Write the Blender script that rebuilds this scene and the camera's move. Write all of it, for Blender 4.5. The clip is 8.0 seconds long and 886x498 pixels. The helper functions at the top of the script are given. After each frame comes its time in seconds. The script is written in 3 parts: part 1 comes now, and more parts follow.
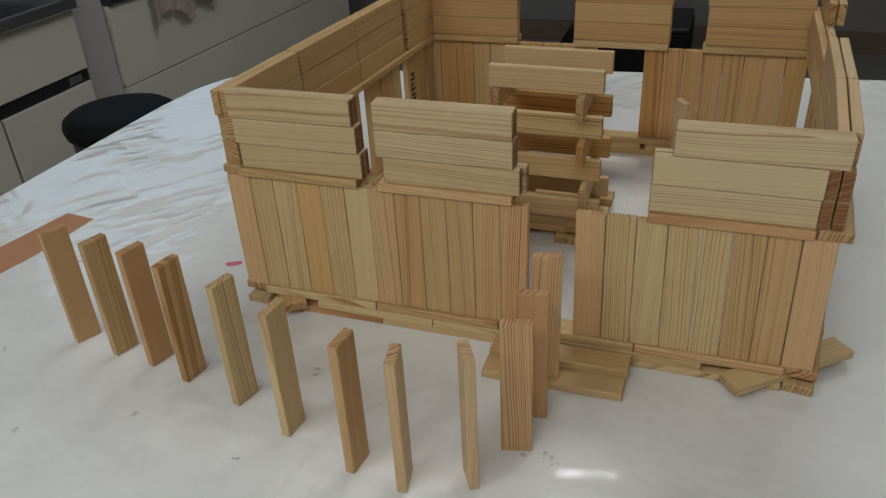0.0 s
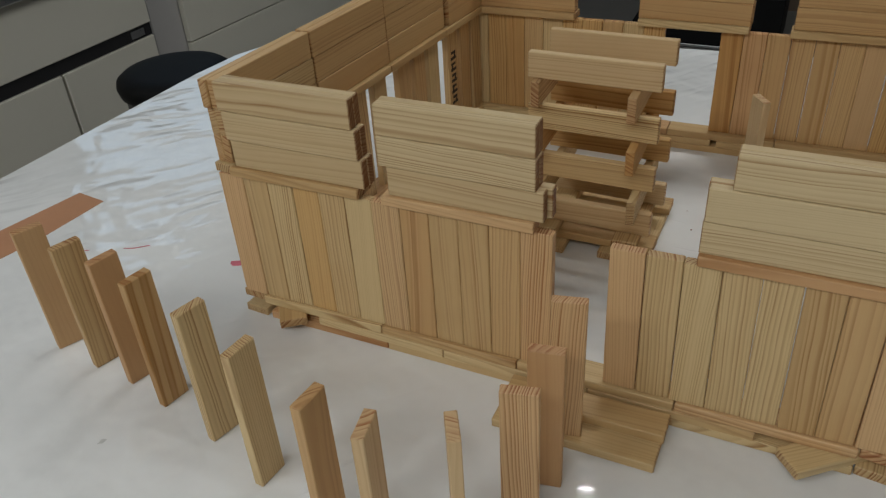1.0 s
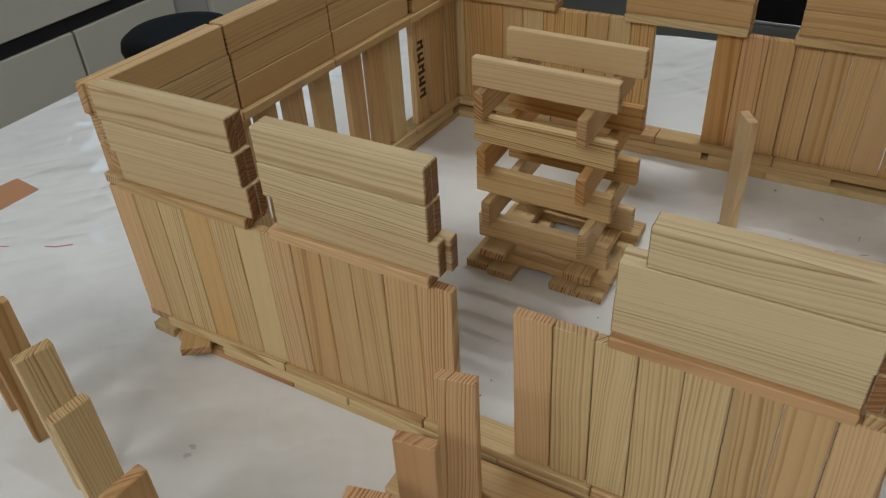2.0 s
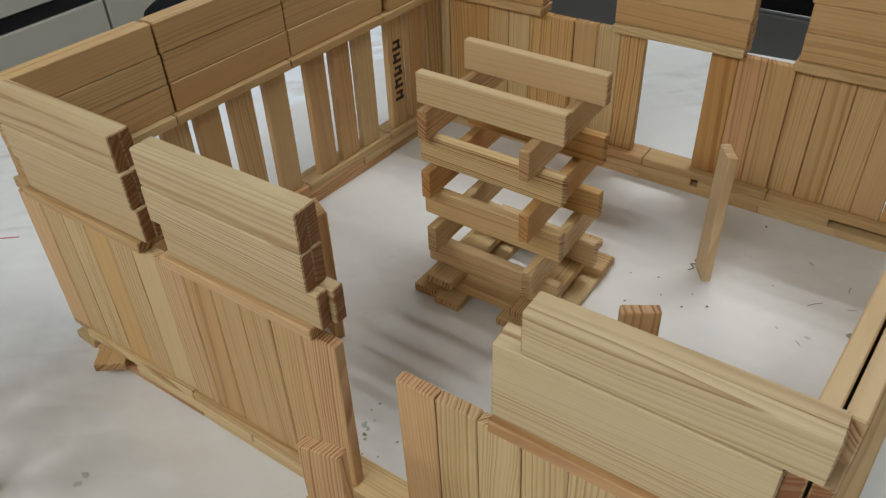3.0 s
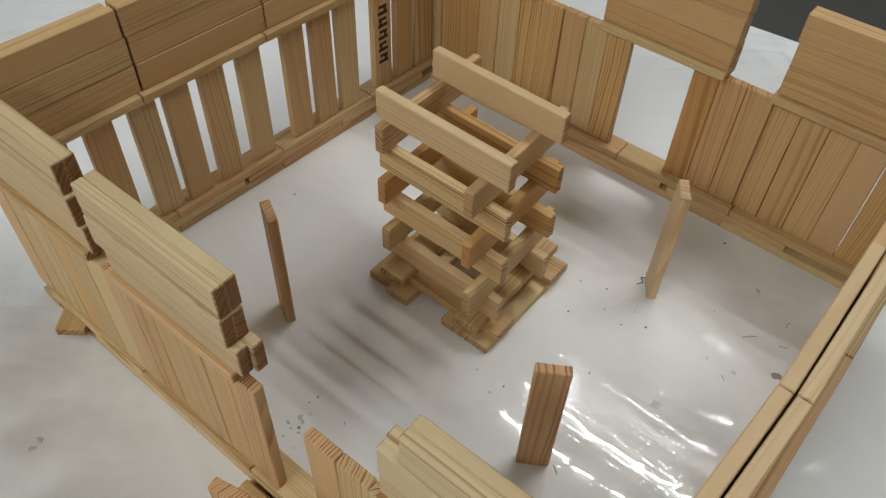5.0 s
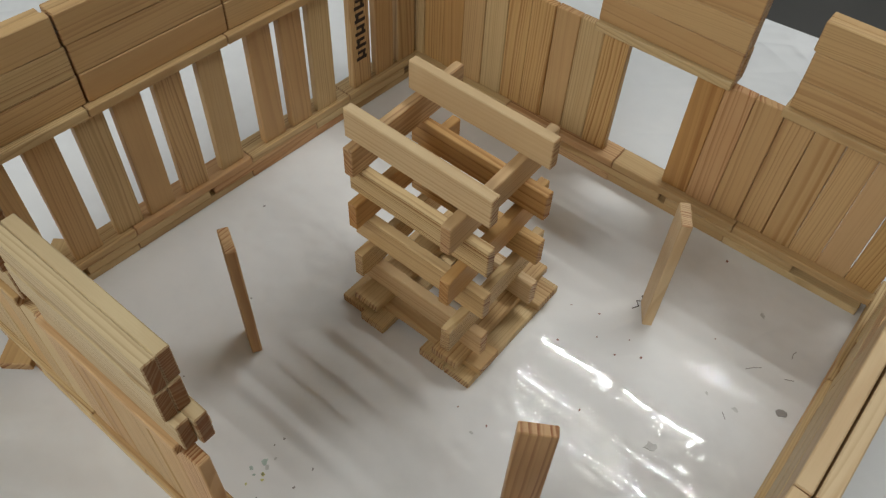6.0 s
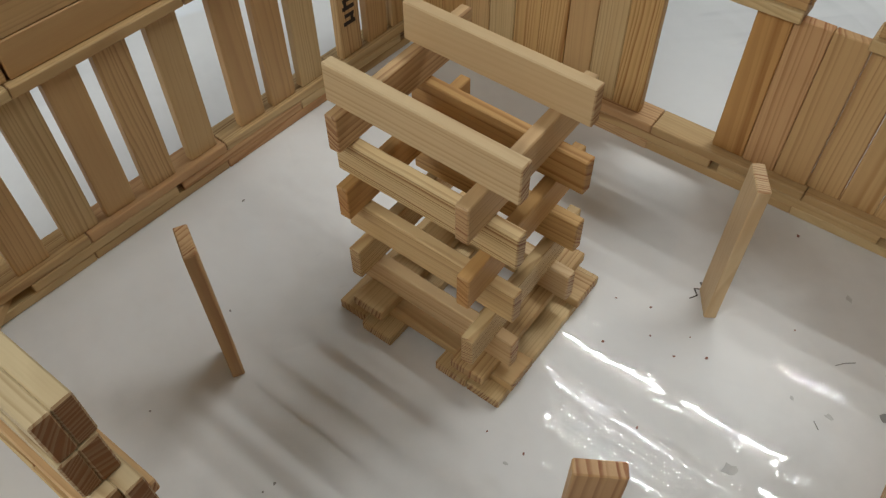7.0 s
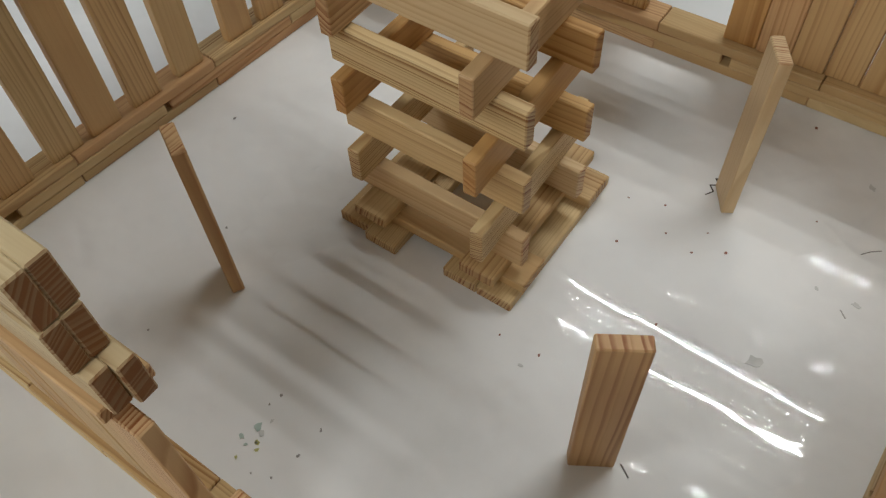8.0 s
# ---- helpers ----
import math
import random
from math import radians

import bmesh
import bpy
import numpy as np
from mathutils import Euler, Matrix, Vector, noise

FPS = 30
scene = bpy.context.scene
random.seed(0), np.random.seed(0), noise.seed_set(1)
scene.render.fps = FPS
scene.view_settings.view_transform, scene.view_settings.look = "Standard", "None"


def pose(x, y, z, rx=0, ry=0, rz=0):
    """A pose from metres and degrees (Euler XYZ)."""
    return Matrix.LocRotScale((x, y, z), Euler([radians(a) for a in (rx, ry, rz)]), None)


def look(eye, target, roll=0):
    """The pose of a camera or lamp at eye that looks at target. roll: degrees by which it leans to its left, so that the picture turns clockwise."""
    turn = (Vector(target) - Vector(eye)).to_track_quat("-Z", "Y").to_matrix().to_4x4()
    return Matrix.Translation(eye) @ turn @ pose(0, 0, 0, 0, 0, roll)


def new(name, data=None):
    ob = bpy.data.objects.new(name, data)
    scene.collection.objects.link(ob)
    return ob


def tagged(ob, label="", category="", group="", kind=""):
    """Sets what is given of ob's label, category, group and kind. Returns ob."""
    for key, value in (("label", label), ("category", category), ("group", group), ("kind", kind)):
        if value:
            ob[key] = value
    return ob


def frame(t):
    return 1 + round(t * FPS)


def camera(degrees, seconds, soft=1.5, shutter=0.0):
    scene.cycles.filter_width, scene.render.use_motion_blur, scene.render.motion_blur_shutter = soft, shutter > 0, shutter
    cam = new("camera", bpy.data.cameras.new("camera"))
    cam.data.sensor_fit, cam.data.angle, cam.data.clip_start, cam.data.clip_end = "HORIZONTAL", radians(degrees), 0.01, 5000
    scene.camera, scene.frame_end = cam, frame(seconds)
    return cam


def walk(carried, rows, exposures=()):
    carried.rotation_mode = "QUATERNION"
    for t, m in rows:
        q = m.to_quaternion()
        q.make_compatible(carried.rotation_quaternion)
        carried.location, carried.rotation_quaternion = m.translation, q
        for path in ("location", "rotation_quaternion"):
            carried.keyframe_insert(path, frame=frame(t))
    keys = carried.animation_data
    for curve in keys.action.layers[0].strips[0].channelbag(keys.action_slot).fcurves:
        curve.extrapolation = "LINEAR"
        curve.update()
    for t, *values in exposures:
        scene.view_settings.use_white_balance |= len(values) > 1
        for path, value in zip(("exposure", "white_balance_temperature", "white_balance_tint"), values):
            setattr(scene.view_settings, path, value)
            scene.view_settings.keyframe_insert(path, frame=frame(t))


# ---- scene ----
cam = camera(59.1, 8.0, soft=1.3)
PATH = [
    (0, (0.401, -0.541, 0.435), (-0.207, 1.07, -0.583), -3.2),
    (0.5, (0.4, -0.486, 0.427), (-0.301, 1.063, -0.625), -3.9),
    (1, (0.405, -0.42, 0.427), (-0.358, 1.063, -0.677), -3.9),
    (1.5, (0.423, -0.352, 0.425), (-0.37, 1.073, -0.731), -3.7),
    (3, (0.484, -0.195, 0.425), (-0.437, 1.086, -0.803), -2.3),
    (3.5, (0.492, -0.161, 0.445), (-0.428, 1.073, -0.831), -1.4),
    (4, (0.497, -0.142, 0.467), (-0.393, 1.039, -0.88), -0.1),
    (5.5, (0.474, -0.09, 0.527), (-0.308, 0.941, -0.998), 3.2),
    (6, (0.455, -0.054, 0.507), (-0.309, 0.968, -1.032), 3.1),
    (6.5, (0.434, -0.024, 0.466), (-0.337, 0.995, -1.072), 1.4),
    (7, (0.414, -0.004, 0.422), (-0.367, 0.998, -1.122), -0.9),
    (7.5, (0.41, -0.008, 0.392), (-0.345, 0.973, -1.179), -2.2),
    (8, (0.42, -0.018, 0.382), (-0.32, 0.923, -1.22), -3.5),
]
EXPOSURES = [(0.0, -0.35), (1.0, -0.33), (2.5, -0.01), (4.0, 0.12), (5.5, 0.04), (7.0, -0.02), (8.0, -0.03)]
walk(cam, [(t, look(eye, target, roll)) for t, eye, target, roll in PATH], EXPOSURES)
# ---- world, lamps, exposure ----
world = bpy.data.worlds.new("room_air")
world.use_nodes = True
world.node_tree.nodes["Background"].inputs["Color"].default_value = (0.9, 0.95, 1.0, 1)
world.node_tree.nodes["Background"].inputs["Strength"].default_value = 0.032
scene.world = world

FLOOR_Z, CEIL_Z = -0.72, 1.95
X0, X1, Y0, Y1 = -2.1, 3.4, -3.0, 3.45
# x, y and watts of each tube
FIXTURES = [(0.42, 1.28, 6.2), (0.42, -1.75, 6.7), (-1.05, -1.75, 6.8)]


def area_lamp(name, m, sx, sy, watts, colour):
    data = bpy.data.lights.new(name, "AREA")
    data.shape, data.size, data.size_y = "RECTANGLE", sx, sy
    data.energy, data.color = watts, colour
    ob = new(name, data)
    ob.matrix_world = m
    return ob


for fx, fy, watts in FIXTURES:
    for dy in (-0.15, 0.0, 0.15):
        area_lamp("tube_light", pose(fx, fy + dy, CEIL_Z - 0.085, 0, 0, 0), 1.2, 0.009, watts, (0.98, 1.0, 0.985))
area_lamp("window_light", pose(X0 + 0.03, 2.2, 0.95, 0, -90, 0), 0.78, 1.56, 3.3, (0.46, 0.72, 1.0))


# ---- materials ----
class Nodes:
    """A short way to write a node tree."""

    def __init__(self, name):
        self.mat = bpy.data.materials.new(name)
        self.mat.use_nodes = True
        self.tree = self.mat.node_tree
        self.bsdf = self.tree.nodes["Principled BSDF"]

    def add(self, kind, props=None, **inputs):
        n = self.tree.nodes.new(kind)
        for k, v in (props or {}).items():
            setattr(n, k, v)
        for k, v in inputs.items():
            self.put(n, k.replace("_", " "), v)
        return n

    def put(self, node, key, v):
        sock = node.inputs[int(key[1:])] if key[0] == "i" and key[1:].isdigit() else node.inputs[key]
        if isinstance(v, bpy.types.NodeSocket):
            self.tree.links.new(v, sock)
        else:
            sock.default_value = v

    def math(self, op, a, b=0.0, c=0.0):
        n = self.add("ShaderNodeMath", {"operation": op})
        for i, v in enumerate((a, b, c)):
            self.put(n, f"i{i}", v)
        return n.outputs[0]

    def mix(self, f, a, b):
        n = self.add("ShaderNodeMix", {"data_type": "RGBA"})
        self.put(n, "i0", f)
        self.put(n, "i6", a)
        self.put(n, "i7", b)
        return n.outputs[2]

    def noise(self, vec, scale, detail=3.0, rough=0.55):
        n = self.add("ShaderNodeTexNoise", None, Scale=scale, Detail=detail, Roughness=rough)
        self.put(n, "Vector", vec)
        return n.outputs[0]

    def ramp(self, f, stops):
        n = self.add("ShaderNodeValToRGB")
        el = n.color_ramp.elements
        while len(el) < len(stops):
            el.new(0.5)
        for e, (p, c) in zip(el, stops):
            e.position, e.color = p, (*c, 1) if len(c) == 3 else c
        self.put(n, "Fac", f)
        return n.outputs[0]

    def bump(self, height, strength, distance, normal=None):
        n = self.add("ShaderNodeBump", None, Strength=strength, Distance=distance, Height=height)
        if normal:
            self.put(n, "Normal", normal)
        return n.outputs[0]

    def out(self, **inputs):
        for k, v in inputs.items():
            self.put(self.bsdf, k.replace("_", " "), v)
        return self.mat


def wood_material(name, pale, tan, late, ring=0.0029, grain=1.0, end_dark=0.22):
    """Planed pine: growth rings cut as solid wood, so that faces show lines and ends show arcs. The length lies along local x."""
    n = Nodes(name)
    tc = n.add("ShaderNodeTexCoord").outputs["Object"]
    rnd = n.add("ShaderNodeObjectInfo").outputs["Random"]
    r2 = n.math("FRACT", n.math("MULTIPLY", rnd, 17.31))
    r3 = n.math("FRACT", n.math("MULTIPLY", rnd, 91.7))
    r4 = n.math("FRACT", n.math("MULTIPLY", rnd, 237.1))
    shift = n.add("ShaderNodeCombineXYZ", None, X=n.math("MULTIPLY", rnd, 37.0), Y=n.math("MULTIPLY", r2, 11.0), Z=n.math("MULTIPLY", r3, 5.0)).outputs[0]
    p = n.add("ShaderNodeVectorMath", {"operation": "ADD"}, i0=tc, i1=shift).outputs[0]
    sep = n.add("ShaderNodeSeparateXYZ", None, Vector=tc)
    # slow wander of the grain along the length
    long = n.add("ShaderNodeVectorMath", {"operation": "MULTIPLY"}, i0=p, i1=(9.0, 26.0, 26.0)).outputs[0]
    wander = n.math("SUBTRACT", n.noise(long, 1.0, 2.0, 0.5), 0.5)
    cy = n.math("MULTIPLY_ADD", r2, 0.12, 0.030)
    cz = n.math("MULTIPLY_ADD", r3, 0.15, -0.075)
    dy = n.math("SUBTRACT", sep.outputs[1], n.math("ADD", cy, n.math("MULTIPLY", sep.outputs[0], n.math("MULTIPLY_ADD", r4, 0.10, -0.05))))
    dz = n.math("SUBTRACT", sep.outputs[2], cz)
    rad = n.math("SQRT", n.math("ADD", n.math("MULTIPLY", dy, dy), n.math("MULTIPLY", dz, dz)))
    rad = n.math("ADD", rad, n.math("MULTIPLY", wander, 0.0048))
    spacing = n.math("MULTIPLY_ADD", r4, ring * 1.0, ring * 0.5)
    # wide and narrow years: the rings are unevenly spaced
    years = n.add("ShaderNodeTexNoise", {"noise_dimensions": "1D"}, W=n.math("MULTIPLY_ADD", rad, 110.0, n.math("MULTIPLY", rnd, 90.0)), Scale=1.0, Detail=2.0).outputs[0]
    turns = n.math("ADD", n.math("DIVIDE", rad, spacing), n.math("MULTIPLY", years, 2.4))
    saw = n.math("FRACT", turns)
    band = n.ramp(saw, [(0.0, (0, 0, 0)), (0.40, (0.12,) * 3), (0.82, (1, 1, 1)), (0.90, (0.8,) * 3), (1.0, (0, 0, 0))])
    ids = n.math("FLOOR", turns)
    idn = n.add("ShaderNodeTexWhiteNoise", {"noise_dimensions": "1D"}, W=n.math("ADD", ids, n.math("MULTIPLY", rnd, 57.0))).outputs[0]
    band = n.math("MULTIPLY", band, n.math("MULTIPLY_ADD", idn, 0.85, 0.25))
    # lines fade and return along the length, and broad streaks of colour follow them
    slow = n.add("ShaderNodeVectorMath", {"operation": "MULTIPLY"}, i0=p, i1=(14.0, 170.0, 170.0)).outputs[0]
    band = n.math("MULTIPLY", band, n.math("MULTIPLY_ADD", n.noise(slow, 1.0, 2.0, 0.6), 1.3, 0.35))
    streak = n.noise(n.add("ShaderNodeVectorMath", {"operation": "MULTIPLY"}, i0=p, i1=(5.0, 95.0, 95.0)).outputs[0], 1.0, 3.0, 0.6)
    fine = n.add("ShaderNodeVectorMath", {"operation": "MULTIPLY"}, i0=p, i1=(55.0, 1500.0, 1500.0)).outputs[0]
    fibre = n.noise(fine, 1.0, 2.0, 0.6)
    blotch = n.noise(p, 28.0, 2.0, 0.5)
    base = n.mix(n.math("ADD", n.math("MULTIPLY_ADD", streak, 1.1, n.math("MULTIPLY_ADD", blotch, 0.5, -0.45)), n.math("MULTIPLY_ADD", r4, 1.5, -0.75)), (*pale, 1), (*tan, 1))
    weight = n.math("MULTIPLY", band, n.math("MULTIPLY_ADD", n.math("POWER", n.math("FRACT", n.math("MULTIPLY", rnd, 513.7)), 1.3), 1.0 * grain, 0.30 * grain))
    col = n.mix(weight, base, (*late, 1))
    col = n.mix(n.math("MULTIPLY", n.math("SUBTRACT", fibre, 0.42), 0.22), col, (late[0] * 0.9, late[1] * 0.9, late[2] * 0.9, 1))
    # cut ends drink light and look darker
    nrm = n.add("ShaderNodeSeparateXYZ", None, Vector=n.add("ShaderNodeTexCoord").outputs["Normal"])
    end = n.math("POWER", n.math("ABSOLUTE", nrm.outputs[0]), 1.6)
    col = n.mix(n.math("MULTIPLY", end, n.math("MULTIPLY_ADD", band, 0.80, end_dark)), col, (late[0] * 0.74, late[1] * 0.54, late[2] * 0.42, 1))
    hgt = n.math("ADD", n.math("MULTIPLY", band, -0.6), fibre)
    rough = n.math("MULTIPLY_ADD", fibre, 0.2, 0.42)
    return n.out(Base_Color=col, Roughness=rough, Normal=n.bump(hgt, 0.25, 0.00025), Specular_IOR_Level=0.35)


WOOD = wood_material("planed_pine", (0.668, 0.499, 0.260), (0.559, 0.367, 0.169), (0.306, 0.148, 0.046), ring=0.0026, grain=0.78)
WOOD_PINK = wood_material("reddish_pine", (0.668, 0.438, 0.224), (0.590, 0.347, 0.164), (0.354, 0.156, 0.051), grain=0.85)
# Orange pine; on the back wall and tower the tint imitates warm bounced light.
WOOD_WARM = wood_material("orange_bounce_pine", (0.643, 0.410, 0.169), (0.555, 0.309, 0.109), (0.370, 0.172, 0.049), ring=0.0034, grain=1.0)
WOOD_SMOOTH = wood_material("smooth_pale_pine", (0.681, 0.512, 0.296), (0.624, 0.435, 0.231), (0.407, 0.212, 0.084), grain=0.4)
WOOD_TAN = wood_material("smooth_tan_pine", (0.628, 0.418, 0.198), (0.566, 0.350, 0.156), (0.344, 0.172, 0.061), ring=0.0036, grain=0.6)
WOOD_BANDED = wood_material("broad_banded_pine", (0.621, 0.424, 0.206), (0.563, 0.356, 0.161), (0.344, 0.166, 0.043), ring=0.0080, grain=1.5)
WOOD_RED = wood_material("smooth_reddish_pine", (0.592, 0.371, 0.184), (0.544, 0.319, 0.148), (0.382, 0.181, 0.068), grain=0.35)
WOOD_STRIPED = wood_material("striped_pine", (0.643, 0.436, 0.225), (0.595, 0.382, 0.191), (0.351, 0.173, 0.071), ring=0.0030, grain=1.0)
WOOD_ENDS = wood_material("dark_ended_pine", (0.639, 0.504, 0.296), (0.574, 0.424, 0.233), (0.306, 0.158, 0.056), grain=0.8, end_dark=0.80)


def plain_material(name, colour, rough=0.5, var=0.12, scale=12.0, metal=0.0, bump=0.0, bscale=200.0, spec=0.5):
    n = Nodes(name)
    tc = n.add("ShaderNodeTexCoord").outputs["Object"]
    f = n.noise(tc, scale, 4.0, 0.6)
    g = n.noise(tc, bscale, 2.0, 0.5)
    lo = tuple(c * (1 - var) for c in colour)
    hi = tuple(min(1, c * (1 + var)) for c in colour)
    args = dict(Base_Color=n.mix(f, (*lo, 1), (*hi, 1)), Roughness=n.math("MULTIPLY_ADD", g, 0.15, rough - 0.07), Metallic=metal, Specular_IOR_Level=spec)
    if bump:
        args["Normal"] = n.bump(g, bump, 0.001)
    return n.out(**args)


# folds in the film: from, to, half width, height
FOLDS = [((0.314, 0.2330), (0.484, 0.2310), 0.0016, 0.00030), ((0.314, 0.2235), (0.490, 0.2205), 0.0016, 0.00024), ((0.325, 0.2165), (0.412, 0.2185), 0.0015, 0.00020),
         ((0.330, 0.2050), (0.468, 0.2085), 0.0015, 0.00018), ((0.330, 0.1985), (0.484, 0.1960), 0.0015, 0.00020), ((0.318, 0.1750), (0.472, 0.1775), 0.0016, 0.00026),
         ((0.447, 0.253), (0.487, 0.266), 0.0029, 0.00022), ((0.398, 0.147), (0.412, 0.149), 0.0021, 0.00019), ((0.424, 0.150), (0.440, 0.155), 0.0029, 0.00022),
         ((0.361, 0.272), (0.372, 0.266), 0.0021, 0.00016), ((0.366, 0.254), (0.392, 0.257), 0.0021, 0.00014), ((0.415, 0.266), (0.428, 0.250), 0.0021, 0.00016),
         ((0.376, 0.385), (0.392, 0.378), 0.0017, 0.00016), ((0.398, 0.343), (0.410, 0.338), 0.0017, 0.00016), ((0.300, 0.283), (0.322, 0.279), 0.0018, 0.00016),
         ((0.136, -0.240), (0.152, -0.140), 0.0075, 0.00300), ((0.158, -0.128), (0.180, -0.098), 0.0055, 0.00200), ((0.158, -0.240), (0.166, -0.180), 0.0045, 0.00170),
         ((0.330, -0.095), (0.345, -0.091), 0.0050, 0.00040), ((0.318, -0.132), (0.378, -0.118), 0.0060, 0.00055), ((0.312, -0.156), (0.400, -0.150), 0.0060, 0.00050), ((0.535, 0.258), (0.556, 0.295), 0.0041, 0.00042),
         ((0.545, 0.215), (0.575, 0.240), 0.0029, 0.00032), ((0.1344, 0.2101), (0.1358, 0.2179), 0.0026, 0.00075), ((0.1652, 0.1994), (0.1692, 0.2063), 0.0026, 0.00075), ((0.1235, 0.1712), (0.1221, 0.1791), 0.0026, 0.00075),
         ((0.1913, 0.0661), (0.1975, 0.0712), 0.0026, 0.00075), ((0.1677, 0.1658), (0.1677, 0.1738), 0.0026, 0.00075), ((0.2398, 0.1535), (0.2478, 0.1542), 0.0026, 0.00075),
         ((0.2383, 0.1159), (0.2458, 0.1187), 0.0026, 0.00075), ((0.2433, 0.1083), (0.2461, 0.1159), 0.0026, 0.00075), ((0.2599, 0.0961), (0.2669, 0.1001), 0.0026, 0.00075),
         ((0.1308, 0.1458), (0.1329, 0.1536), 0.0026, 0.00075), ((0.1630, 0.1407), (0.1603, 0.1483), 0.0026, 0.00075),
         ((0.540, 0.320), (0.560, 0.350), 0.0029, 0.00032)]


def plastic_material():
    """Clear film over white paper: pale, with long thin folds in the film that break up its gloss."""
    n = Nodes("film_over_white_paper")
    tc = n.add("ShaderNodeTexCoord").outputs["Object"]
    grime = n.noise(tc, 6.0, 5.0, 0.62)
    fine = n.noise(tc, 60.0, 3.0, 0.6)
    col = n.ramp(n.math("MULTIPLY_ADD", fine, 0.25, n.math("MULTIPLY", grime, 0.8)), [(0.25, (0.72, 0.73, 0.73)), (0.5, (0.80, 0.81, 0.812)), (0.8, (0.84, 0.85, 0.853))])
    flat = n.add("ShaderNodeVectorMath", {"operation": "MULTIPLY"}, i0=tc, i1=(1.0, 1.0, 0.0)).outputs[0]
    sep = n.add("ShaderNodeSeparateXYZ", None, Vector=flat)
    px, py = sep.outputs[0], sep.outputs[1]
    swell = n.noise(flat, 7.0, 2.0, 0.45)
    h = n.math("MULTIPLY", swell, 0.0003)
    wob = n.math("MULTIPLY", n.math("SUBTRACT", n.noise(flat, 26.0, 4.0, 0.6), 0.5), 0.0050)
    strength = n.math("MULTIPLY_ADD", n.noise(flat, 60.0, 3.0, 0.6), 1.6, 0.2)
    for (xa, ya), (xb, yb), wide, high in FOLDS:
        size = math.hypot(xb - xa, yb - ya)
        c, d = (xb - xa) / size, (yb - ya) / size
        u = n.math("ADD", n.math("MULTIPLY", px, c), n.math("MULTIPLY_ADD", py, d, -(xa * c + ya * d)))
        v = n.math("ADD", n.math("MULTIPLY", px, -d), n.math("MULTIPLY_ADD", py, c, xa * d - ya * c))
        q = n.math("DIVIDE", n.math("ADD", v, wob), wide)
        hump = n.math("DIVIDE", 1.0, n.math("MULTIPLY_ADD", q, q, 1.0))
        hump = n.math("MULTIPLY", hump, hump)
        soft = min(0.012, size * 0.25)
        rise = n.math("SMOOTH_MIN", n.math("MAXIMUM", n.math("DIVIDE", u, soft), 0.0), 1.0, 0.2)
        fall = n.math("SMOOTH_MIN", n.math("MAXIMUM", n.math("DIVIDE", n.math("SUBTRACT", size, u), soft), 0.0), 1.0, 0.2)
        h = n.math("ADD", h, n.math("MULTIPLY", n.math("MULTIPLY", hump, n.math("MULTIPLY", rise, fall)), n.math("MULTIPLY", strength, high)))
    # a long flat blister
    q = n.math("DIVIDE", n.math("ADD", n.math("SUBTRACT", py, 0.3285), n.math("MULTIPLY", wob, 1.4)), 0.0075)
    r = n.math("DIVIDE", n.math("SUBTRACT", px, 0.446), 0.034)
    e = n.math("ADD", n.math("MULTIPLY", q, q), n.math("MULTIPLY", r, r))
    h = n.math("ADD", h, n.math("DIVIDE", 0.00110, n.math("MULTIPLY_ADD", e, e, 1.0)))
    # crumpled film outside the building, where nothing holds it down
    bx = n.math("MAXIMUM", n.math("ABSOLUTE", n.math("SUBTRACT", px, 0.25)), n.math("SUBTRACT", py, 0.23))
    outside = n.add("ShaderNodeMapRange", {"interpolation_type": "SMOOTHSTEP"}, Value=bx).outputs[0]
    mr = outside.node
    mr.inputs[1].default_value, mr.inputs[2].default_value = 0.32, 0.42
    front = n.math("MINIMUM", n.math("MAXIMUM", n.math("MULTIPLY_ADD", py, 7.0, 1.0), 0.0), 1.0)
    outside = n.math("MULTIPLY", outside, front)
    warp = n.add("ShaderNodeTexNoise", None, Scale=6.0, Detail=2.0)
    n.put(warp, "Vector", flat)
    wv = n.add("ShaderNodeVectorMath", {"operation": "MULTIPLY_ADD"}, i0=warp.outputs["Color"], i1=(0.05, 0.05, 0.0), i2=flat).outputs[0]
    turned = [n.add("ShaderNodeMapping", None, Vector=wv, Rotation=(0, 0, radians(d))).outputs[0] for d in (38, -47)]
    m1 = n.add("ShaderNodeMapping", None, Vector=turned[0], Scale=(5.0, 15.0, 1.0)).outputs[0]
    m2 = n.add("ShaderNodeMapping", None, Vector=turned[1], Scale=(6.0, 18.0, 1.0)).outputs[0]
    where = n.ramp(n.noise(flat, 5.0, 1.0), [(0.40, (0.12,) * 3), (0.62, (1, 1, 1))])
    crumple = 0.0
    for m in (m1, m2):
        ridge = n.math("ABSOLUTE", n.math("SUBTRACT", n.noise(m, 1.0, 2.0, 0.5), 0.5))
        crumple = n.math("ADD", crumple, n.math("SQRT", n.math("ADD", n.math("MULTIPLY", ridge, ridge), 0.00012)))
    h = n.math("ADD", h, n.math("MULTIPLY", n.math("MULTIPLY", crumple, where), n.math("MULTIPLY_ADD", outside, 0.0120, 0.00035)))
    film = n.bump(h, 1.0, 1.0)
    paper = n.bump(n.math("ADD", n.math("MULTIPLY", n.noise(wv, 9.0, 3.0, 0.55), 0.009), n.math("MULTIPLY", n.math("MULTIPLY", crumple, where), 0.004)), 1.0, 1.0)
    return n.out(Base_Color=col, Roughness=0.6, Specular_IOR_Level=0.15, Normal=paper, Coat_Weight=1.0, Coat_Roughness=0.02, Coat_IOR=1.5, Coat_Normal=film)


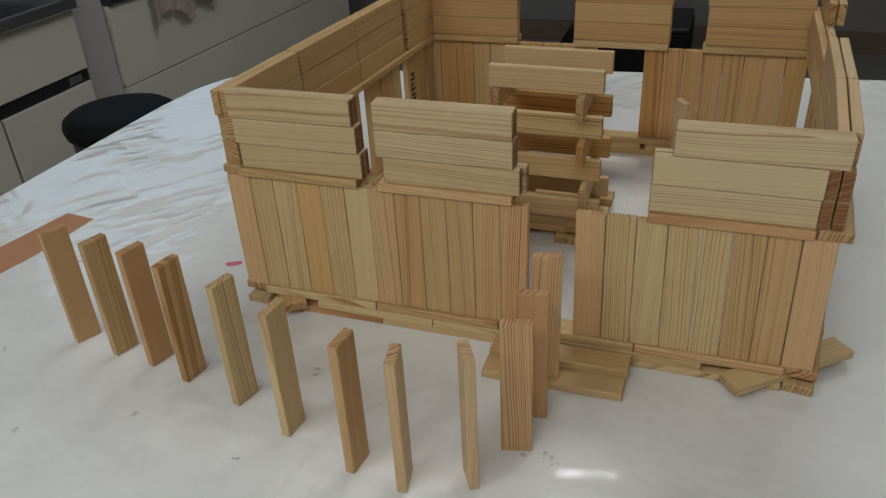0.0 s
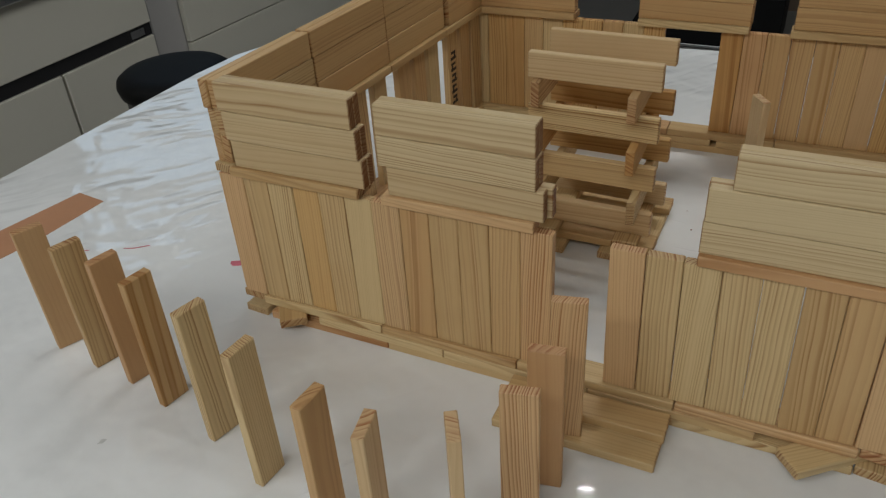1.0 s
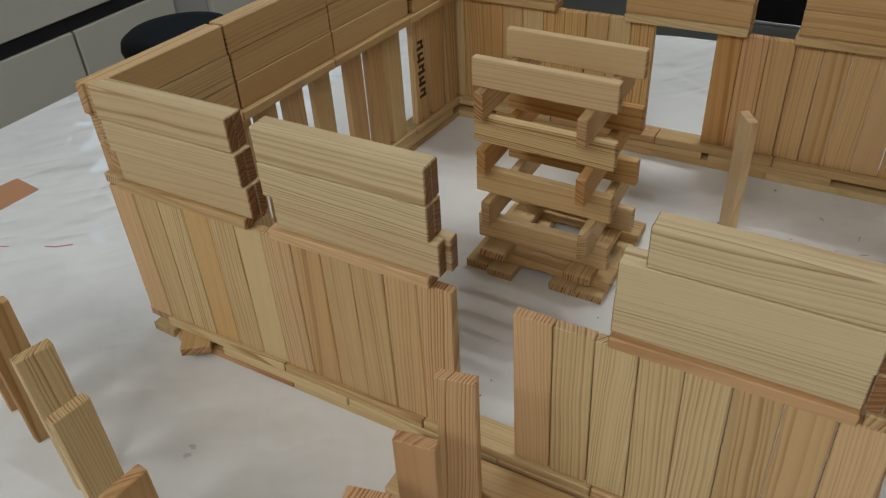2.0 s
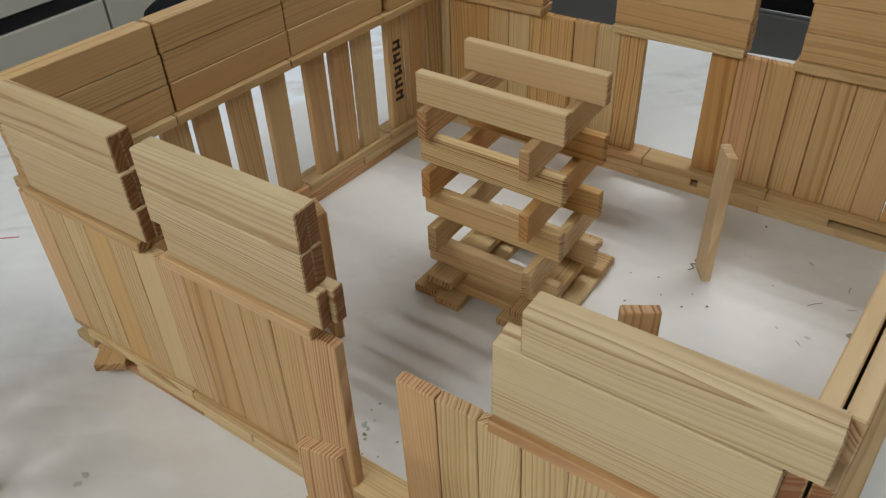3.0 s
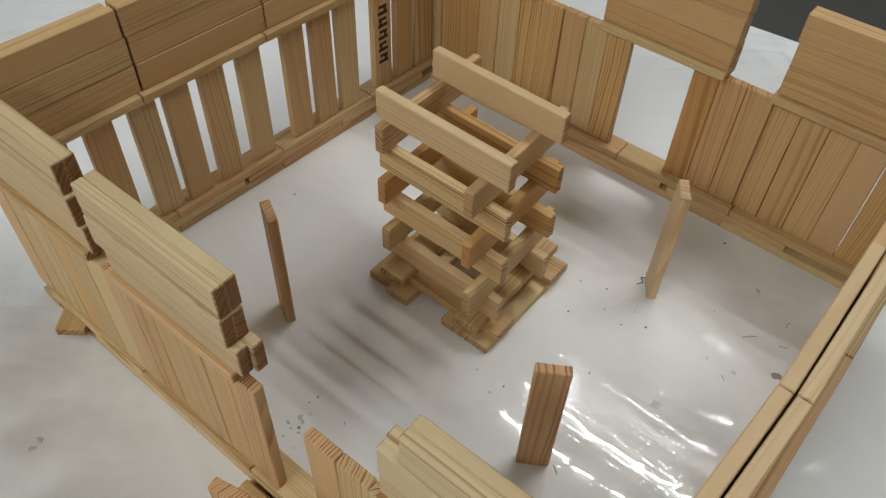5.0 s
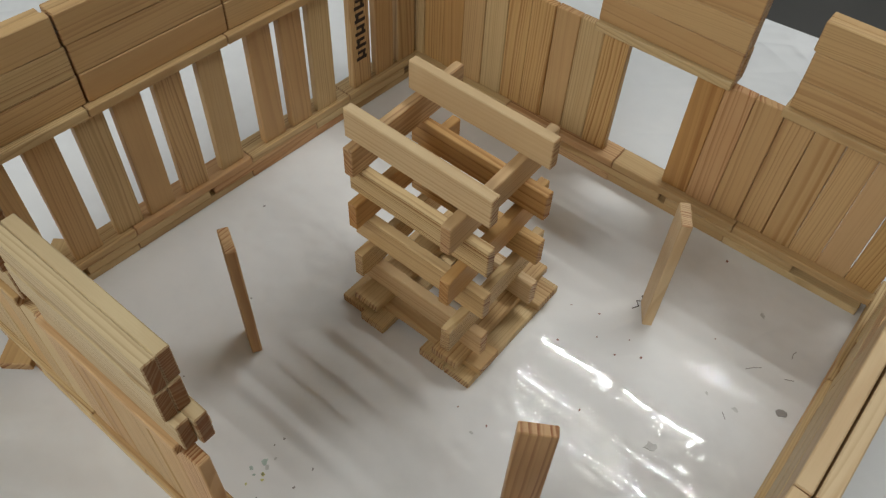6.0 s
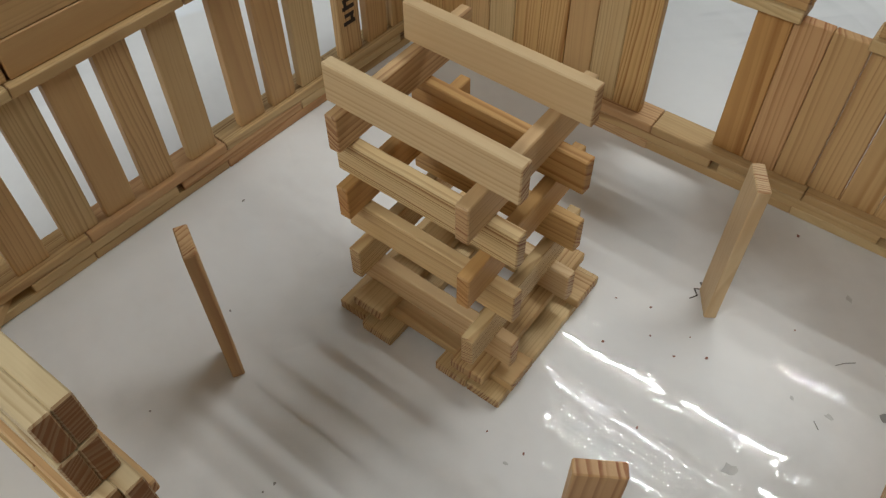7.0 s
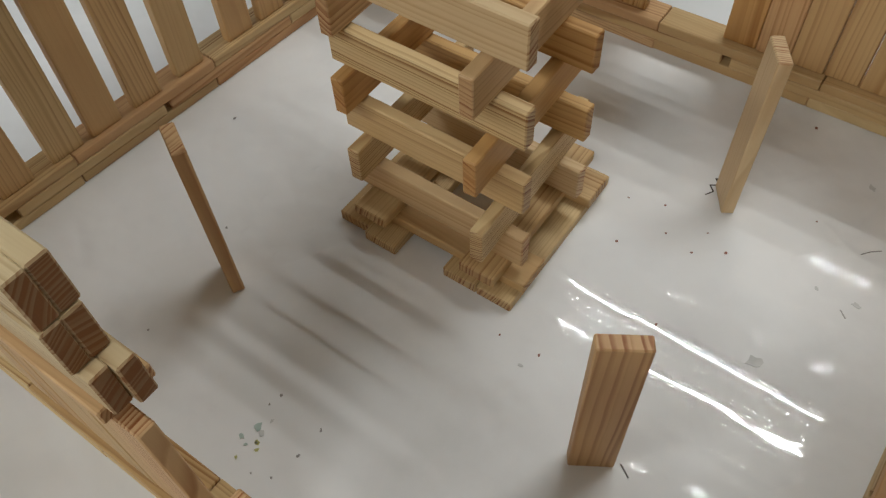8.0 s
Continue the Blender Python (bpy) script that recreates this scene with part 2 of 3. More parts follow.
FILM = plastic_material()
PANEL = plain_material("pale_cabinet_laminate", (0.66, 0.64, 0.56), 0.42, 0.04, 3.0)
COLUMN = plain_material("grey_painted_column", (0.47, 0.455, 0.445), 0.5, 0.06, 4.0)
BLACK = plain_material("black_vinyl", (0.004, 0.004, 0.0045), 0.62, 0.3, 30.0, bump=0.3, bscale=900.0, spec=0.22)
BLACK_METAL = plain_material("black_handle_recess", (0.02, 0.02, 0.022), 0.35, 0.2)
STEEL = plain_material("brushed_steel", (0.55, 0.56, 0.58), 0.3, 0.08, 40.0, metal=1.0)
DARK_TOP = plain_material("dark_counter_top", (0.025, 0.027, 0.035), 0.18, 0.3)
FLOOR_MAT = plain_material("grey_vinyl_floor", (0.13, 0.125, 0.115), 0.55, 0.15, 5.0)
WALL_MAT = plain_material("grey_wall_paint", (0.16, 0.152, 0.145), 0.7, 0.05, 2.0)
CEIL_MAT = plain_material("white_ceiling_board", (0.85, 0.85, 0.83), 0.8, 0.05, 6.0)
BROWN = plain_material("brown_baseboard_vinyl", (0.12, 0.085, 0.06), 0.5, 0.1)
TABLE_EDGE = plain_material("table_board", (0.35, 0.34, 0.33), 0.5, 0.1)
PAPER = plain_material("brown_card", (0.47, 0.235, 0.125), 0.75, 0.08, 30.0)
CLOTH = plain_material("white_rag_cloth", (0.74, 0.62, 0.58), 0.9, 0.18, 25.0, bump=0.6, bscale=500.0)
INK = plain_material("dark_print_ink", (0.03, 0.017, 0.012), 0.6, 0.3, 90.0)
RED_INK = plain_material("red_felt_pen", (0.50, 0.05, 0.09), 0.6, 0.3, 90.0)
PINK_INK = plain_material("smeared_pink_ink", (0.66, 0.17, 0.22), 0.6, 0.3, 90.0)
# chosen pale so that the two unseen walls bounce fill light
WALL_BOUNCE = plain_material("pale_bounce_wall", (0.76, 0.75, 0.72), 0.7, 0.05, 2.0)
SMUDGE = plain_material("grey_smudge", (0.56, 0.57, 0.56), 0.6, 0.3, 90.0)
RED_DOT = plain_material("red_brown_speck", (0.24, 0.10, 0.07), 0.6, 0.3, 90.0)
YELLOW = plain_material("yellow_green_paint_speck", (0.55, 0.54, 0.22), 0.6, 0.3, 90.0)
TEAL = plain_material("teal_paint_speck", (0.42, 0.53, 0.49), 0.6, 0.3, 90.0)
GLOW = Nodes("lit_tube")
GLOW = GLOW.out(Base_Color=(0.9, 0.9, 0.9, 1), Emission_Color=(1.0, 0.97, 0.9, 1), Emission_Strength=3.0)
SKYGLOW = Nodes("bright_window_pane")
SKYGLOW = SKYGLOW.out(Base_Color=(0.6, 0.7, 0.8, 1), Emission_Color=(0.6, 0.8, 1.0, 1), Emission_Strength=0.3)


# ---- mesh helpers ----
def mesh_of(name, bm, material):
    me = bpy.data.meshes.new(name)
    bm.to_mesh(me)
    bm.free()
    me.materials.append(material)
    return me


def part(name, bm, material, parent=None, label="", m=None):
    ob = new(name, mesh_of(name, bm, material))
    if parent is not None:
        ob.parent = parent
    if m is not None:
        ob.matrix_basis = m
    if label:
        tagged(ob, label)
    return ob


def thing(name, m, label, category, group="", kind=""):
    ob = new(name)
    ob.empty_display_size = 0.02
    ob.matrix_basis = m
    return tagged(ob, label, category, group, kind)


def box_bm(sx, sy, sz, at=(0, 0, 0), bevel=0.0, segments=1, bm=None):
    bm = bm or bmesh.new()
    made = bmesh.ops.create_cube(bm, size=1.0, matrix=Matrix.Translation(at) @ Matrix.Diagonal((sx, sy, sz, 1)))
    if bevel:
        edges = list({e for v in made["verts"] for e in v.link_edges})
        bmesh.ops.bevel(bm, geom=edges, offset=bevel, segments=segments, affect="EDGES", profile=0.5)
    return bm


def cyl_bm(r, h, at=(0, 0, 0), n=24, r2=None, bm=None, rot=None):
    bm = bm or bmesh.new()
    m = Matrix.Translation(at) @ (rot.to_4x4() if rot else Matrix.Identity(4))
    bmesh.ops.create_cone(bm, cap_ends=True, segments=n, radius1=r, radius2=r if r2 is None else r2, depth=h, matrix=m)
    return bm


# ---- planks ----
L, W, T = 0.1178, 0.0235, 0.0078
PLANKS = {}
rng = random.Random(7)


def plank_mesh(length, material):
    key = (round(length, 4), material.name)
    if key not in PLANKS:
        PLANKS[key] = mesh_of("plank", box_bm(length, W - 0.0003, T - 0.00015, bevel=0.0007), material)
    return PLANKS[key]


FLAT, EDGE = Matrix.Identity(4), pose(0, 0, 0, 90)
UP = Matrix(((0, 1, 0, 0), (0, 0, 1, 0), (1, 0, 0, 0), (0, 0, 0, 1)))


def plank(parent, x, y, z, how=FLAT, rz=0.0, length=L, material=None, jitter=0.25, lean=0.0):
    """One plank with its centre at (x, y, z). FLAT: length along x; EDGE: on its narrow side, length along x; UP: standing, broad face to y."""
    mat = material or (WOOD_PINK if rng.random() < 0.22 else WOOD)
    ob = new("plank", plank_mesh(length, mat))
    flip = pose(0, 0, 0, rng.choice((0, 180)), 0, rng.choice((0, 180)))
    ob.matrix_basis = pose(x, y, z, 0, lean, rz + rng.uniform(-jitter, jitter)) @ how @ flip
    if parent is not None:
        ob.parent = parent
    return ob


def run(parent, starts, y, z, how=FLAT, length=L, rz=0.0, dy=0.0004, material=None):
    for s in starts:
        plank(parent, s + length / 2, y + rng.uniform(-dy, dy), z, how, rz, length - 0.0003, material)


Z3, ZC, ZR = 3 * T, 3 * T + L, 3 * T + L + T      # foot of uprights, foot and top of the capping planks

# ---- the room ----
def slab(name, sx, sy, sz, at, material, label, category):
    ob = part(name, box_bm(sx, sy, sz), material)
    ob.matrix_basis = pose(*at)
    return tagged(ob, label, category, kind="structure")


CX, CY, SX, SY = (X0 + X1) / 2, (Y0 + Y1) / 2, X1 - X0, Y1 - Y0
HZ = CEIL_Z - FLOOR_Z
slab("floor", SX + 0.4, SY + 0.4, 0.1, (CX, CY, FLOOR_Z - 0.05), FLOOR_MAT, "dull grey vinyl floor of the classroom", "floor")
slab("ceiling", SX + 0.4, SY + 0.4, 0.1, (CX, CY, CEIL_Z + 0.05), CEIL_MAT, "plain white board ceiling", "ceiling")
# East and south walls stay out of view; their paleness adds fill.
slab("wall_east", 0.1, SY, HZ, (X1 + 0.05, CY, FLOOR_Z + HZ / 2), WALL_BOUNCE, "unseen pale wall that bounces fill light", "wall")
slab("wall_south", SX + 0.2, 0.1, HZ, (CX, Y0 - 0.05, FLOOR_Z + HZ / 2), WALL_BOUNCE, "unseen pale wall that bounces fill light", "wall")
slab("wall_north", SX + 0.2, 0.1, HZ, (CX, Y1 + 0.05, FLOOR_Z + HZ / 2), WALL_MAT, "grey painted wall above a brown baseboard", "wall")
WY0, WY1, WZ0, WZ1 = 1.4, 3.0, 0.55, 1.35
bm = bmesh.new()
for ya, yb, za, zb in ((Y0, WY0, FLOOR_Z, CEIL_Z), (WY1, Y1, FLOOR_Z, CEIL_Z), (WY0, WY1, FLOOR_Z, WZ0), (WY0, WY1, WZ1, CEIL_Z)):
    box_bm(0.1, yb - ya, zb - za, (X0 - 0.05, (ya + yb) / 2, (za + zb) / 2), bm=bm)
tagged(part("wall_west", bm, WALL_MAT), "grey painted wall with a bright window", "wall", kind="structure")
win = thing("window_1", pose(X0 - 0.05, (WY0 + WY1) / 2, WZ0), "bright daylit window in the grey wall", "window", kind="structure")
part("pane", box_bm(0.01, WY1 - WY0, WZ1 - WZ0, (-0.03, 0, (WZ1 - WZ0) / 2)), SKYGLOW, win)
slab("baseboard", SX, 0.015, 0.10, (CX, Y1 - 0.0075, FLOOR_Z + 0.05), BROWN, "brown vinyl baseboard along the wall", "baseboard")
for fx, fy, _ in FIXTURES:
    lamp = thing("ceiling_light", pose(fx, fy, CEIL_Z), "white ceiling fixture with lit fluorescent tubes", "ceiling light", "fixtures on the ceiling")
    part("housing", box_bm(1.26, 0.42, 0.05, (0, 0, -0.026), 0.006), CEIL_MAT, lamp)
    for dy in (-0.15, 0.0, 0.15):
        part("tube", cyl_bm(0.013, 1.2, (0, dy, -0.066), 12, rot=Matrix.Rotation(radians(90), 3, "Y")), GLOW, lamp)

# ---- the table ----
# its far edge runs a little aslant to the walls of planks
TAB = [(-0.474, -1.1), (-0.463, 0.47), (-0.455, 0.56), (-0.432, 0.622), (-0.36, 0.676), (0.20, 0.780), (0.90, 0.835), (1.25, 0.80), (1.25, -1.1)]


def sheet_bm(outline, z0, z1):
    bm = bmesh.new()
    low = [bm.verts.new((x, y, z0)) for x, y in outline]
    high = [bm.verts.new((x, y, z1)) for x, y in outline]
    bm.faces.new(high)
    bm.faces.new(low[::-1])
    for i in range(len(outline)):
        j = (i + 1) % len(outline)
        bm.faces.new((low[i], low[j], high[j], high[i]))
    bmesh.ops.recalc_face_normals(bm, faces=bm.faces)
    return bm


table = thing("table", pose(0, 0, FLOOR_Z), "large table board covered by a white sheet", "table")
part("tabletop", sheet_bm(TAB, -FLOOR_Z - 0.034, -FLOOR_Z - 0.0015), TABLE_EDGE, table)
for lx, ly in ((-0.38, -1.0), (-0.38, 0.45), (1.15, -1.0), (1.15, 0.7)):
    part("leg", box_bm(0.04, 0.04, -FLOOR_Z - 0.034, (lx, ly, (-FLOOR_Z - 0.034) / 2), 0.004), TABLE_EDGE, table)


def grown(outline, d):
    c = Vector((sum(p[0] for p in outline), sum(p[1] for p in outline))) / len(outline)
    return [tuple(Vector(p) + (Vector(p) - c).normalized() * d) for p in outline]


film = part("plastic_sheet", sheet_bm(grown(TAB, 0.004), -0.0014, 0.0), FILM)
tagged(film, "creased clear plastic film over white paper on the table", "plastic sheet")


# ---- front wall of planks ----
def wall_thing(m, label):
    return thing("block_wall", m, label, "block wall", "walls of the plank building")


front = wall_thing(pose(0, 0, 0), "front wall of pale pine planks with a doorway")
Y_FRONT = 0.0030 + T / 2
run(front, (0.0135, 0.1313, 0.2491, 0.3669 - 0.004), W / 2 + 0.0008, T / 2)
run(front, (0.0650, 0.1828, 0.3006), W / 2 - 0.0005, 1.5 * T)
run(front, (0.0090, 0.1270, 0.2450, 0.3630), W / 2, 2.5 * T)
for i in range(12):
    plank(front, -0.0112 + W / 2 + i * 0.02347, Y_FRONT + rng.uniform(-0.0005, 0.0005), Z3 + L / 2, UP, jitter=0.3, material=(WOOD_PINK, WOOD, WOOD, WOOD_WARM, WOOD, WOOD, WOOD_STRIPED, WOOD_TAN, WOOD, WOOD, WOOD_TAN, WOOD_PINK)[i])
for x in (0.3098, 0.3337):
    plank(front, x + W / 2, Y_FRONT, Z3 + L / 2, UP, jitter=0.3, lean=-0.8)
for k, x in enumerate((0.3577, 0.3814, 0.4050, 0.4289, 0.4525, 0.4765)):
    plank(front, x + W / 2, Y_FRONT + rng.uniform(-0.0003, 0.0003), Z3 + L / 2, UP, jitter=0.2, lean=-1.2, material=(WOOD, WOOD, WOOD, WOOD, WOOD_TAN, WOOD_PINK)[k])
run(front, (0.0030, 0.1400, 0.3640), W / 2, ZC + T / 2)
ROW_SHIFT = (0.0007, -0.0006, 0.0004)
BLOCK_Y = (0.0030 + T / 2, 0.0030 + 1.5 * T)
for row, starts in enumerate(((0.0080, 0.1405, 0.3640), (0.0055, 0.1405, 0.3640), (0.0025, 0.1395, 0.3770))):
    for s in starts:
        for k, y in enumerate(BLOCK_Y):
            off = ((0.0055, 0.0085)[k] if row == 0 and abs(s - 0.1405) < 1e-6 else 0.0) + rng.uniform(-0.0005, 0.0005)
            plank(front, s + off + L / 2, y + ROW_SHIFT[row], ZR + (row + 0.5) * W, EDGE, jitter=0.3, material=WOOD_ENDS)

# ---- left wall: the same build, turned a little ----
LEFT_TURN = math.degrees(math.atan(0.056))
left = wall_thing(pose(0.0078, 0.0, 0, 0, 0, 90 - LEFT_TURN), "side wall of spaced pine planks under solid rows")
LY = W / 2                     # local y runs outwards, local x along the wall
run(left, (0.0010, 0.1190, 0.2370, 0.3550), LY, T / 2, length=L)
run(left, (0.0740, 0.1960, 0.3140), LY - 0.0005, 1.5 * T)
run(left, (0.0030, 0.1210, 0.2390, 0.3570), LY, 2.5 * T)
LEFT_UPRIGHTS = (0.0110, 0.0345, 0.0715, 0.1090, 0.1390, 0.1730, 0.2110, 0.2585, 0.2900, 0.3205, 0.3665, 0.3970, 0.4260)
mark_plank = None
for i, s in enumerate(LEFT_UPRIGHTS):
    ob = plank(left, s + W / 2, 0.0040 + T / 2 + rng.uniform(-0.0005, 0.0005), Z3 + L / 2, UP, jitter=0.5, material=(WOOD, WOOD_TAN, WOOD_TAN)[i % 3])
    if i == 10:
        ob.matrix_basis = pose(s + W / 2, 0.0040 + T / 2, Z3 + L / 2) @ UP
        mark_plank = ob
run(left, (0.0030, 0.1210, 0.2390, 0.3570), LY - 0.001, ZC + T / 2)
for row in range(3):
    for k, y in enumerate((0.0042 + T / 2, 0.0042 + 1.5 * T)):
        for s in ((0.0065, 0.1260, 0.2447, 0.3632), (0.0062, 0.1256, 0.2445, 0.3630), (0.0030 if k else 0.0048, 0.1244, 0.2428, 0.3613))[row]:
            if s > 0.36:
                plank(left, s + 0.004 + 0.05, y - 0.0035, ZR + (row + 0.5) * W, EDGE, length=0.1, jitter=0.2, material=WOOD_TAN)
            else:
                plank(left, s + L / 2, y + rng.uniform(-0.0004, 0.0004), ZR + (row + 0.5) * W, EDGE, jitter=0.2, material=WOOD if s < 0.05 and row == 1 else WOOD_TAN)

# ---- back wall ----
back = wall_thing(pose(0, 0.445, 0), "back wall of pine planks with a window opening")
run(back, (0.0300, 0.1480, 0.2625, 0.3800), W / 2 - 0.0005, T / 2)
run(back, (0.0800, 0.1980, 0.3220), W / 2, 1.5 * T)
run(back, (0.0300, 0.1480, 0.2660, 0.3840), W / 2, 2.5 * T)
# Half of these planks are tinted orange for light bounced between the walls.
for i in range(10):
    plank(back, 0.2510 - W / 2 - i * 0.02362, 0.0075 + T / 2 + rng.uniform(-0.0006, 0.0006), Z3 + L / 2, UP, jitter=0.5, material=(WOOD_WARM, WOOD, WOOD_TAN, WOOD_WARM)[i % 4])
BACK_WOOD = (WOOD_WARM, WOOD_PINK, WOOD_TAN, WOOD_TAN, WOOD_BANDED, WOOD_TAN, WOOD_STRIPED, WOOD_WARM)
for k, x in enumerate((0.3105, 0.3342, 0.3578, 0.3815, 0.4052, 0.4288, 0.4522, 0.4764)):
    plank(back, x + W / 2, 0.0075 + T / 2 + rng.uniform(-0.0006, 0.0006), Z3 + L / 2, UP, jitter=0.5, material=BACK_WOOD[k])
run(back, (0.0310, 0.2210, 0.3790), W / 2, ZC + T / 2)
for row, starts in enumerate(((0.0300, 0.2215, 0.3815), (0.0300, 0.2215, 0.3815), (0.0300, 0.2215, 0.3800))):
    for s in starts:
        for y in (0.0040 + T / 2, 0.0040 + 1.5 * T):
            plank(back, s + L / 2 + rng.uniform(-0.0006, 0.0006), y, ZR + (row + 0.5) * W, EDGE, jitter=0.15, material=WOOD_TAN)

# ---- right wall, bowed outwards ----
right = wall_thing(pose(0, 0, 0), "side wall of pine planks bowed slightly outwards")


def right_x(y):
    """The middle line of the solid rows of the bowed wall."""
    return 0.4895 + 0.0130 * (1.0 - math.exp(-max(0.0, y) / 0.12))


def base_x(y):
    """The middle line of its foot, which bows further out."""
    return 0.4925 + 0.0205 * (1.0 - math.exp(-max(0.0, y) / 0.09))


def along(parent, s, z, how, dx=0.0, length=L, material=None, line=right_x):
    a, b = line(s), line(s + length)
    ang = math.degrees(math.atan2(length, b - a))
    plank(parent, (a + b) / 2 + dx, s + length / 2, z, how, ang, length - 0.0003, material, jitter=0.15)


for s in (0.0005, 0.1185, 0.2365, 0.3545):
    along(right, s, T / 2, FLAT, 0.0005, line=base_x)
    along(right, s + 0.0005, 2.5 * T, FLAT, 0.0005, line=base_x)
for s in (0.0740, 0.1960, 0.3140):
    along(right, s, 1.5 * T, FLAT, 0.0, line=base_x)
for s in (0.0130, 0.0420, 0.0720, 0.1030, 0.1340, 0.1680, 0.2020, 0.2380, 0.2700, 0.3020, 0.3340, 0.3660, 0.3980):
    a = 0.5 * (right_x(s) + base_x(s)) + 0.002
    plank(right, a, s + W / 2, Z3 + L / 2, UP, 90, jitter=1.0)
for s in (0.0020, 0.1200, 0.2380, 0.3500):
    along(right, s, ZC + T / 2, FLAT, 0.0055)
for row in range(3):
    for k in (-1, 1):
        for s in ((0.0040, 0.1220, 0.2400, 0.3520), (0.0040, 0.1220, 0.2400, 0.3520), (0.0165, 0.1345))[row]:
            along(right, s, ZR + (row + 0.5) * W, EDGE, k * T / 2 + (0.0012 if k > 0 else 0.0), min(L, 0.4650 - s), WOOD_SMOOTH if row == 2 else WOOD_ENDS if s < 0.1 else None)

# the last pair of the top row lies askew, further out
for x in (0.5080, 0.5168):
    plank(right, x, 0.380 + L / 2, ZR + 2.5 * W, EDGE, 89.2, jitter=0.3)

# ---- diagonal planks under the corners ----
for x, y, rz, label in ((0.010, 0.036, 128.0, "short end"), (0.485, 0.022, 40.0, "short end")):
    b = plank(None, x, y, 1.5 * T, FLAT, rz, jitter=0)
    b.name = "corner_plank"
    tagged(b, "pine plank slid diagonally under the wall corner", "wooden plank", "planks under the corners")

# ---- doorstep ----
step = thing("doorstep", pose(0, 0, 0), "two low pine plank steps before the doorway", "doorstep")
plank(step, 0.302, -0.0355, T / 2, FLAT, 0, jitter=0.1)
plank(step, 0.302, -0.0119, T / 2, FLAT, 0, jitter=0.1)
plank(step, 0.3035, -0.0150, 1.5 * T, FLAT, 0.6, jitter=0.1)

# ---- tower ----
tower = thing("block_tower", pose(0, 0, 0), "open tower of crossed pine planks on a plank base", "block tower")
for x in (0.1895, 0.2125, 0.2680, 0.2915):
    plank(tower, x - 0.0015, 0.2495 if x != 0.2125 else 0.2450, T / 2, FLAT, 90, jitter=0.4)
for y in (0.2125, 0.2880):
    plank(tower, 0.2450, y, 1.5 * T, FLAT, 0, jitter=0.3)
for x in (0.2030, 0.2790):
    plank(tower, x - 0.001, 0.2490, 2.5 * T, FLAT, 90, jitter=0.4)
# The orange planks here paint in the tower's warm inner shade.
for level in range(7):
    z = 3 * T + (level + 0.5) * W + 0.0006 * level
    if level % 2 == 0:
        cx = (0.2405, 0.2400, 0.2395, 0.2390)[level // 2]
        for y in (0.2105 - 0.0018 * (level // 2), 0.2720 - 0.0012 * (level // 2)):
            plank(tower, cx + rng.uniform(-0.001, 0.001), y + rng.uniform(-0.0008, 0.0008), z, EDGE, -1.2, jitter=0.5, material=WOOD_SMOOTH if level in (0, 6) else WOOD_WARM if y > 0.25 else WOOD)
    else:
        for x, y in ((0.1915, 0.2505), (0.2795, 0.2405)):
            k = level // 2
            plank(tower, x - 0.0015 * k + (0.003 if k == 0 else 0), y + 0.0015 * k, z, EDGE, 91.5, jitter=0.6, material=(WOOD, WOOD_WARM, WOOD_STRIPED)[k])


# ---- planks that stand alone ----
def standing(near, far, side, label, group, z=0.0, material=None):
    """A plank on end. near, far: the ground ends of its broad face; side: +1 if its thickness lies to the left of that line."""
    a, b = Vector(near), Vector(far)
    d = (b - a).normalized()
    nrm = Vector((-d.y, d.x)) * side
    c = (a + b) / 2 + nrm * T / 2
    ob = plank(None, c.x, c.y, z + L / 2, UP, math.degrees(math.atan2(d.y, d.x)), material=material, jitter=0)
    ob.name = "standing_plank"
    return tagged(ob, label, "wooden plank", group)


ROW = "curved row of standing planks"
ROW_WOOD = (WOOD_RED, WOOD, WOOD_RED, WOOD_BANDED, WOOD, WOOD, WOOD_TAN, WOOD_SMOOTH, WOOD_SMOOTH, WOOD_PINK, WOOD_RED)
ROW_AT = (((-0.1357, -0.1042), (-0.1261, -0.0828), 1),
          ((-0.0854, -0.1103), (-0.0786, -0.0878), 1),
          ((-0.0428, -0.1143), (-0.0367, -0.0915), 1),
          ((0.001, -0.1245), (0.0052, -0.1013), 1),
          ((0.0606, -0.1387), (0.0664, -0.1159), 1),
          ((0.1192, -0.159), (0.1218, -0.1356), 1),
          ((0.1847, -0.1794), (0.1871, -0.156), 1),
          ((0.2289, -0.1845), (0.2246, -0.162), 1),
          ((0.2703, -0.1689), (0.2593, -0.1498), -1),
          ((0.2824, -0.1252), (0.304, -0.1198), 1),
          ((0.2842, -0.086), (0.3074, -0.082), 1))
for k, (near, far, side) in enumerate(ROW_AT):
    red = ROW_WOOD[k] in (WOOD_RED, WOOD_PINK, WOOD_TAN)
    standing(near, far, side, ("reddish" if red else "pale") + " pine plank standing on end in a row", ROW, 0.0, ROW_WOOD[k])
standing((0.2855, -0.0455), (0.3085, -0.0405), 1, "reddish pine plank standing on end on the doorstep", ROW, T, WOOD_PINK)
INSIDE = "planks standing inside the building"
standing((0.1640, 0.1165), (0.1415, 0.1280), 1, "narrow-edged pine plank standing on the white sheet", INSIDE, 0.0, WOOD_STRIPED)
standing((0.3740, 0.1302), (0.3940, 0.1427), 1, "strongly grained pine plank standing on the white sheet", INSIDE, 0.0, WOOD_STRIPED)
standing((0.3775, 0.3292), (0.3655, 0.3485), 1, "smooth pale pine plank standing on the white sheet", INSIDE, 0.0, WOOD_SMOOTH)


